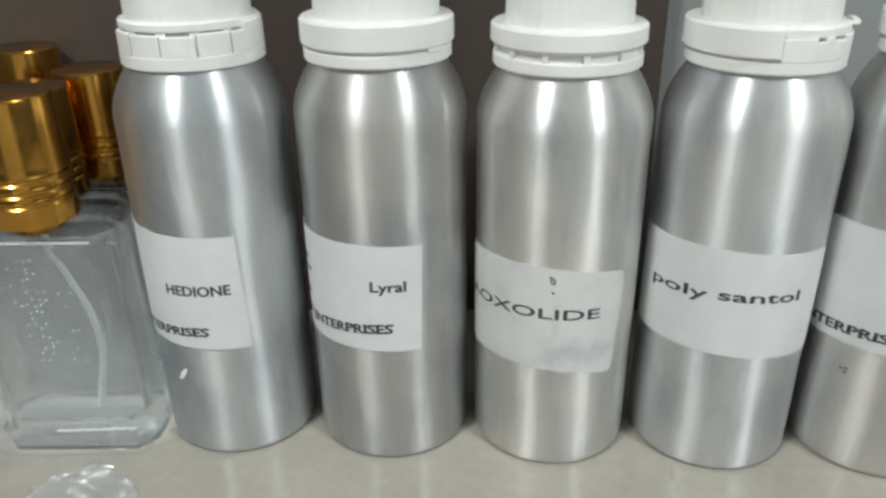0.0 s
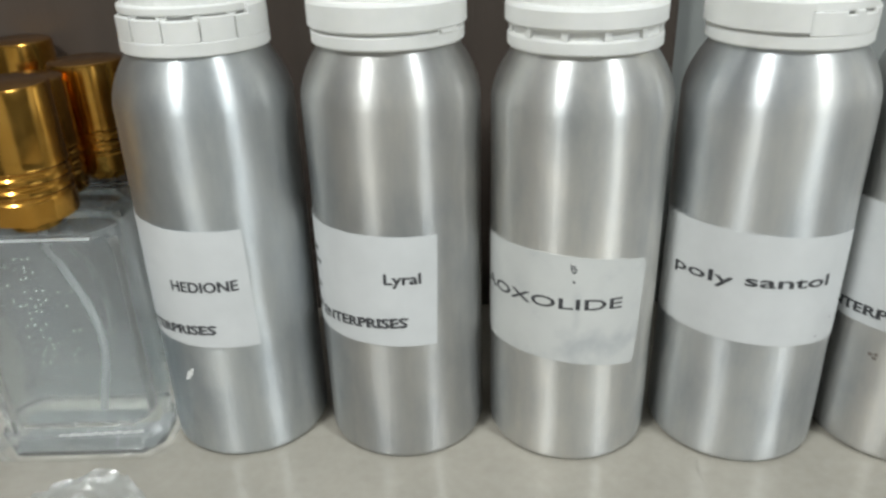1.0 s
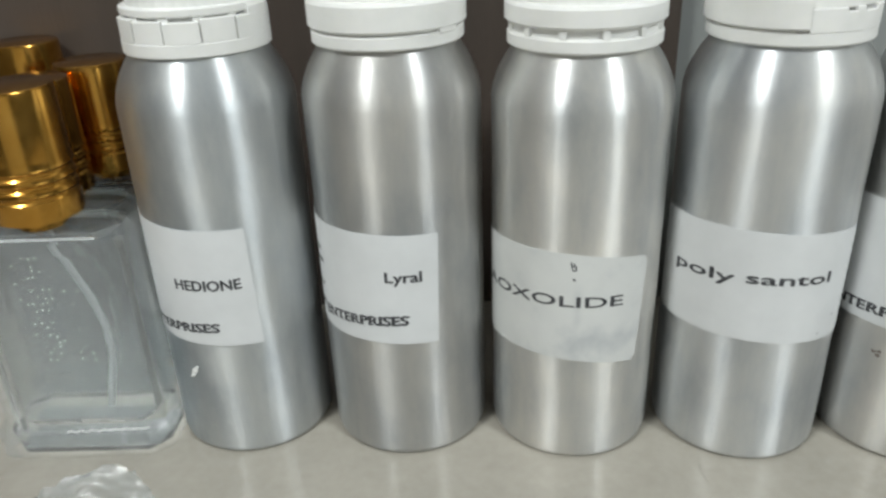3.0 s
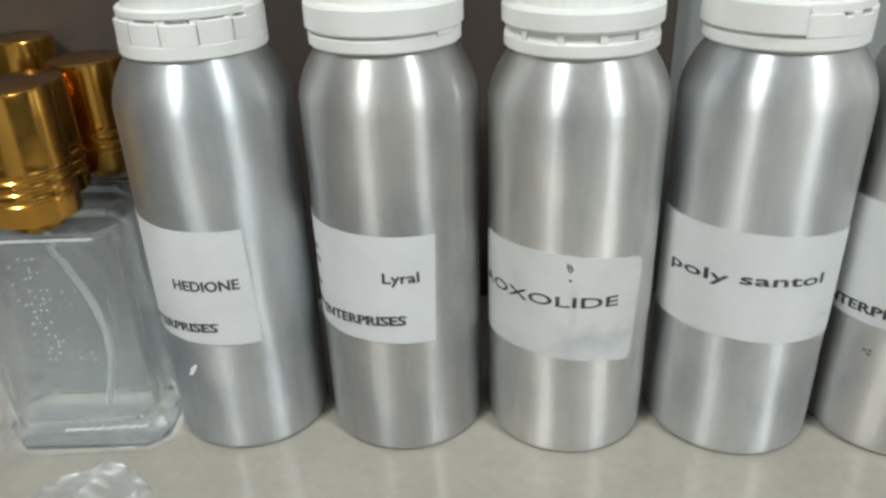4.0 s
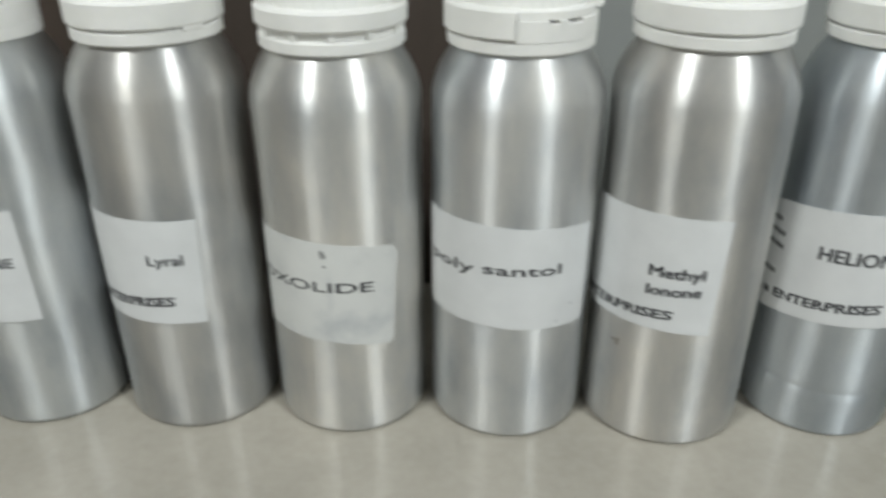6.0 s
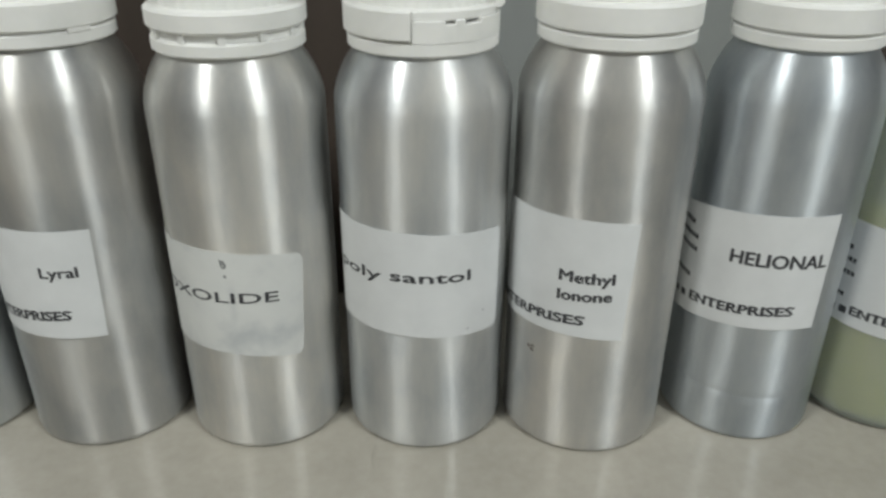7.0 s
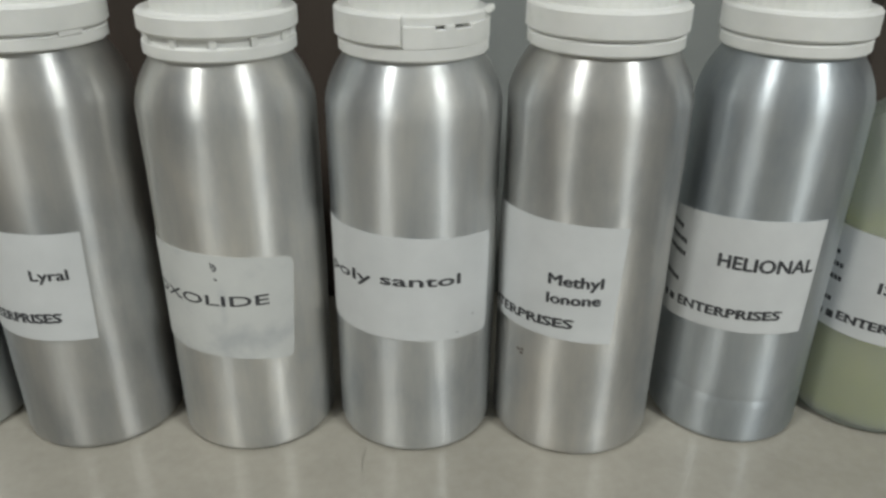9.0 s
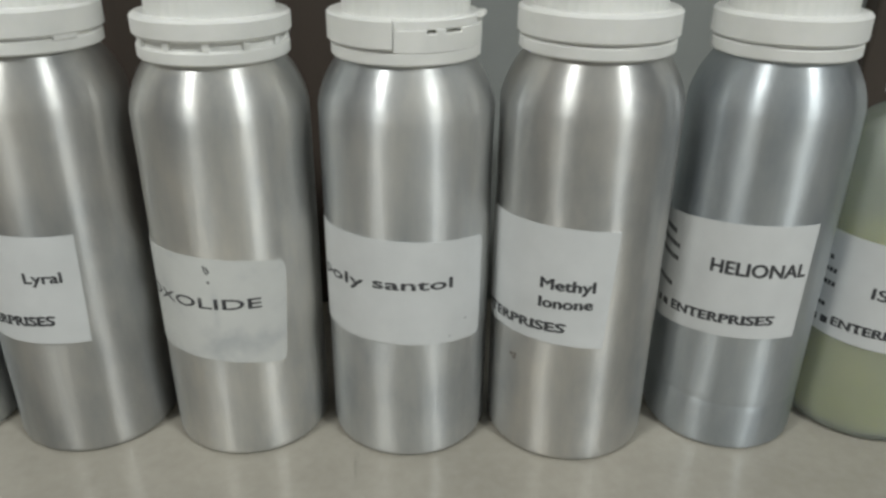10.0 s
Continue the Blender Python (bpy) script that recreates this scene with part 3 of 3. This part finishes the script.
printed_bars(RY + 0.00045, [(-72, -66, 0.0705, 0.0062, 0.02), (-80, -75.5, 0.0700, 0.0062, 0.02), (-90, -73, 0.1080, 0.004, 0), (-90, -68, 0.1006, 0.004, 0), (-90, -67, 0.0925, 0.004, 0), (-90, -71, 0.0785, 0.004, 0)], lab)

# ---------- glass flacons with gold caps ----------
FW, FD, FH = 0.0455, 0.0200, 0.1375


def eight(w, d, c, z):
    """The corners of a box with cut corners, at height z."""
    return [(-w + c, -d, z), (w - c, -d, z), (w, -d + c, z), (w, d - c, z), (w - c, d, z), (-w + c, d, z), (-w, d - c, z), (-w, -d + c, z)]


def stack(bm, levels, flip=False):
    rows = [[bm.verts.new(p) for p in lv] for lv in levels]
    made = []
    for lo, hi in zip(rows, rows[1:]):
        for i in range(8):
            j = (i + 1) % 8
            made.append(bm.faces.new((lo[i], lo[j], hi[j], hi[i])))
    made.append(bm.faces.new(rows[0][::-1]))
    made.append(bm.faces.new(rows[-1]))
    if flip:
        bmesh.ops.reverse_faces(bm, faces=made)
    return rows


def flacon():
    ob = tagged(new("glass_flacon"), "empty clear glass flacon with a tall gold cap", "perfume bottle", "clear flacons with gold caps")
    bm = bmesh.new()
    c = 0.010
    stack(bm, [eight(FW - 0.003, FD - 0.003, c, 0.0), eight(FW, FD, c, 0.003), eight(FW + 0.001, FD + 0.001, c, 0.012), eight(FW - 0.001, FD - 0.001, c, 0.0165), eight(FW - 0.002, FD - 0.001, c, FH - 0.004), eight(FW - 0.005, FD - 0.004, c, FH)])
    bmesh.ops.bevel(bm, geom=[e for e in bm.edges if e.calc_face_angle(0) > 0.3], offset=0.0011, segments=2, affect="EDGES", profile=0.5)
    w, d = FW - 0.0065, FD - 0.0045
    stack(bm, [eight(w - 0.016, d - 0.008, 0.004, 0.0205), eight(w - 0.004, d - 0.002, 0.006, 0.0185), eight(w, d, 0.007, 0.023), eight(w, d, 0.007, FH - 0.012), eight(w - 0.004, d - 0.003, 0.006, FH - 0.006)], flip=True)
    g = part("glass_body", bm, CLEAR, ob, "clear thick-based glass", smooth=False)
    g.visible_shadow = False
    # plate added inside the glass to block the bright pool from internal reflection
    part("base_fold", box(-FW + 0.006, FW - 0.006, -FD + 0.006, FD - 0.006, 0.0022, 0.0030, 0.0003), BLOCKER, ob, "added grey plate that blocks bright reflections in the base", smooth=False)
    # the specular line along the top front edge, built as a pale strip
    edge = part("glass_edge", box(-FW + 0.012, FW - 0.012, -FD + 0.0012, -FD + 0.0026, FH - 0.0022, FH - 0.0010, 0.0004), TUBE, ob, "pale strip in place of the highlight on the top edge")
    edge.visible_shadow = False
    # neck under the cap
    part("neck", closed_lathe([(0.0120, FH), (0.0120, FH + 0.011)], 48), GOLD, ob)
    prof = [(0.0198, FH + 0.0060), (0.0219, FH + 0.0067), (0.0221, FH + 0.0165)]
    for k in range(3):
        z = FH + 0.0178 + 0.0062 * k
        prof += [(0.0221, z), (0.0214, z + 0.0008), (0.0214, z + 0.0022), (0.0222, z + 0.0030), (0.0225, z + 0.0037), (0.0222, z + 0.0044), (0.0220, z + 0.0052)]
    prof += [(0.0219, FH + 0.0385), (0.0217, FH + 0.0712), (0.0211, FH + 0.0726), (0.0201, FH + 0.0730)]
    part("cap", closed_lathe(prof, 96), GOLD, ob, "polished gold cap with three rings")
    # curved dip tube
    curve = bpy.data.curves.new("dip_tube", "CURVE")
    curve.dimensions, curve.bevel_depth, curve.bevel_resolution = "3D", 0.0019, 3
    sp = curve.splines.new("BEZIER")
    sp.bezier_points.add(2)
    for pt, co in zip(sp.bezier_points, ((0.0, 0.0, FH - 0.006), (0.018, 0.001, 0.070), (0.010, 0.0, 0.021))):
        pt.co, pt.handle_left_type, pt.handle_right_type = co, "AUTO", "AUTO"
    tmp = new("dip_tube", curve)
    bpy.context.view_layer.update()
    mesh = bpy.data.meshes.new_from_object(tmp.evaluated_get(bpy.context.evaluated_depsgraph_get()))
    bpy.data.objects.remove(tmp)
    bpy.data.curves.remove(curve)
    mesh.materials.clear()
    mesh.materials.append(TUBE)
    for p in mesh.polygons:
        p.use_smooth = True
    shared("dip_tube", mesh, ob, "curved white dip tube")
    return ob


front = flacon()
front.matrix_world = pose(-0.2165, 0.2890, 0.0008, 0, 0, 0.6)
for x, y, turn, size in ((-0.2322, 0.3370, -1.0, 0.96), (-0.2160, 0.3790, 0.8, 0.965), (-0.2757, 0.4190, -0.6, 0.99)):
    copy_thing(front, pose(x, y, 0.0008, 0, 0, turn)).scale = (size, size, size)

# cellophane sleeve, loosely wrapped round the flacon that stands foremost
path = [Vector(p) for p in eight(FW + 0.0022, FD + 0.0022, 0.010, 0.0)]
loop = []
for p, q in zip(path, path[1:] + path[:1]):
    k = max(3, round((q - p).length / 0.0035))
    loop += [p.lerp(q, i / k) for i in range(k)]


def film_band(levels, rag, flare):
    """A crinkled band of film round the glass, bulging outward by flare at half its height."""
    bm = bmesh.new()
    rows = []
    for z in levels:
        out = flare * math.sin(math.pi * (z - levels[0]) / (levels[-1] - levels[0]))
        squeeze = 1.0 if z < 0.136 else 1.0 - (z - 0.136) * 9.0
        rows.append([bm.verts.new((p.x * squeeze + out * p.x / (FW + 0.0022) + rag * noise.noise(Vector((p.x * 160, p.y * 160, z * 190))), p.y * squeeze + out * p.y / (FD + 0.0022) + rag * noise.noise(Vector((p.y * 150, p.x * 170 + 9, z * 170 + 4))), z)) for p in loop])
    for lo, hi in zip(rows, rows[1:]):
        for i in range(len(loop)):
            j = (i + 1) % len(loop)
            bm.faces.new((lo[i], lo[j], hi[j], hi[i]))
    return bm


sleeve = part("film_sleeve", film_band([0.0215, 0.032, 0.045, 0.060, 0.075, 0.090, 0.105, 0.118, 0.128, 0.136, 0.141], 0.0009, 0.0), FILM, front, "loose crinkled cellophane sleeve")
sleeve.visible_shadow = False
foot = part("film_foot", film_band([0.0002, 0.003, 0.006, 0.009, 0.012, 0.015, 0.018, 0.0212], 0.0022, 0.0052), WRAP, front, "folded foot of the cellophane sleeve")
foot.visible_shadow = False

# raised dots on the front glass
rnd = random.Random(11)
dot = bmesh.new()
bmesh.ops.create_icosphere(dot, subdivisions=1, radius=0.00045)
dot_mesh = bpy.data.meshes.new("dot")
dot.to_mesh(dot_mesh)
dot.free()
dot_mesh.materials.append(PLASTIC)
spots = [(-0.012 + 0.0034 * i, 0.066 + 0.0038 * j) for i in range(10) for j in range(17) if rnd.random() < (0.62 if 1 < i < 5 else 0.14)]
for x, z in spots:
    d = shared("dot", dot_mesh, front)
    d.location = (x + rnd.gauss(0, 0.0004), -FD - 0.0001, z + rnd.gauss(0, 0.0005))
for k in range(28):
    d = shared("bead", dot_mesh, front)
    d.location, d.scale = (-0.006 + 0.0017 * k, -FD - 0.0040, 0.0198 + 0.00006 * k + 0.0004 * math.sin(k * 1.7)), (1.5, 1.5, 1.5)

# crimped seam of the sleeve, a thin zigzag ridge under the beads
bm = bmesh.new()
strip = []
for i in range(57):
    x = -0.034 + 0.0014 * i
    dip = 0.0005 * (i % 2) + 0.0006 * noise.noise(Vector((i * 0.35, 3.1, 0.4)))
    strip.append((bm.verts.new((x, -FD - 0.0015, 0.0186 + dip)), bm.verts.new((x, -FD - 0.0042, 0.0178 + dip)), bm.verts.new((x, -FD - 0.0030, 0.0164 + dip * 0.5))))
for p, q in zip(strip, strip[1:]):
    bm.faces.new((p[1], q[1], q[0], p[0]))
    bm.faces.new((p[2], q[2], q[1], p[1]))
part("seam", bm, WRAP, front, "crimped seam of the cellophane", smooth=False).visible_shadow = False

# crumpled clear wrapper in front of the flacon
bm = bmesh.new()
rnd = random.Random(4)
n = 20
g = [[bm.verts.new((0.032 * (2 * i / n - 1) * (1 - 0.42 * (2 * j / n - 1) ** 2) + 0.003 * noise.noise(Vector((i * 0.3, j * 0.6, 7.1))), 0.027 * (2 * j / n - 1) * (1 - 0.35 * (2 * i / n - 1) ** 2) + 0.003 * noise.noise(Vector((i * 0.7, j * 0.3, 5.2))), 0.0012 + 0.0085 * abs(noise.noise(Vector((i * 0.13, j * 0.16, 2.3)))) + 0.0025 * (1 - (2 * j / n - 1) ** 2) * (0.5 + 0.5 * math.sin(i * 0.45)))) for j in range(n + 1)] for i in range(n + 1)]
for i in range(n):
    for j in range(n):
        bm.faces.new((g[i][j], g[i + 1][j], g[i + 1][j + 1], g[i][j + 1]))
wrap = tagged(part("plastic_wrapper", bm, WRAP), "crumpled clear plastic wrapper lying on the counter", "wrapper")
wrap.modifiers.new("thickness", "SOLIDIFY").thickness = 0.0003
wrap.matrix_world = pose(-0.197, 0.2290, 0.0, 0, 0, -6)
wrap.visible_shadow = False

# a fine hair-like scratch in the laminate
bm = bmesh.new()
line = [(0.1290 - 0.0016 * math.sin(math.pi * i / 12), 0.2580 - 0.020 * i / 12) for i in range(13)]
pairs = [(bm.verts.new((x - 0.00022, y, 0.0004)), bm.verts.new((x + 0.00022, y, 0.0004))) for x, y in line]
for p, q in zip(pairs, pairs[1:]):
    bm.faces.new((p[0], p[1], q[1], q[0]))
part("scratch", bm, FAINT, counter, "thin faint scratch", smooth=False)
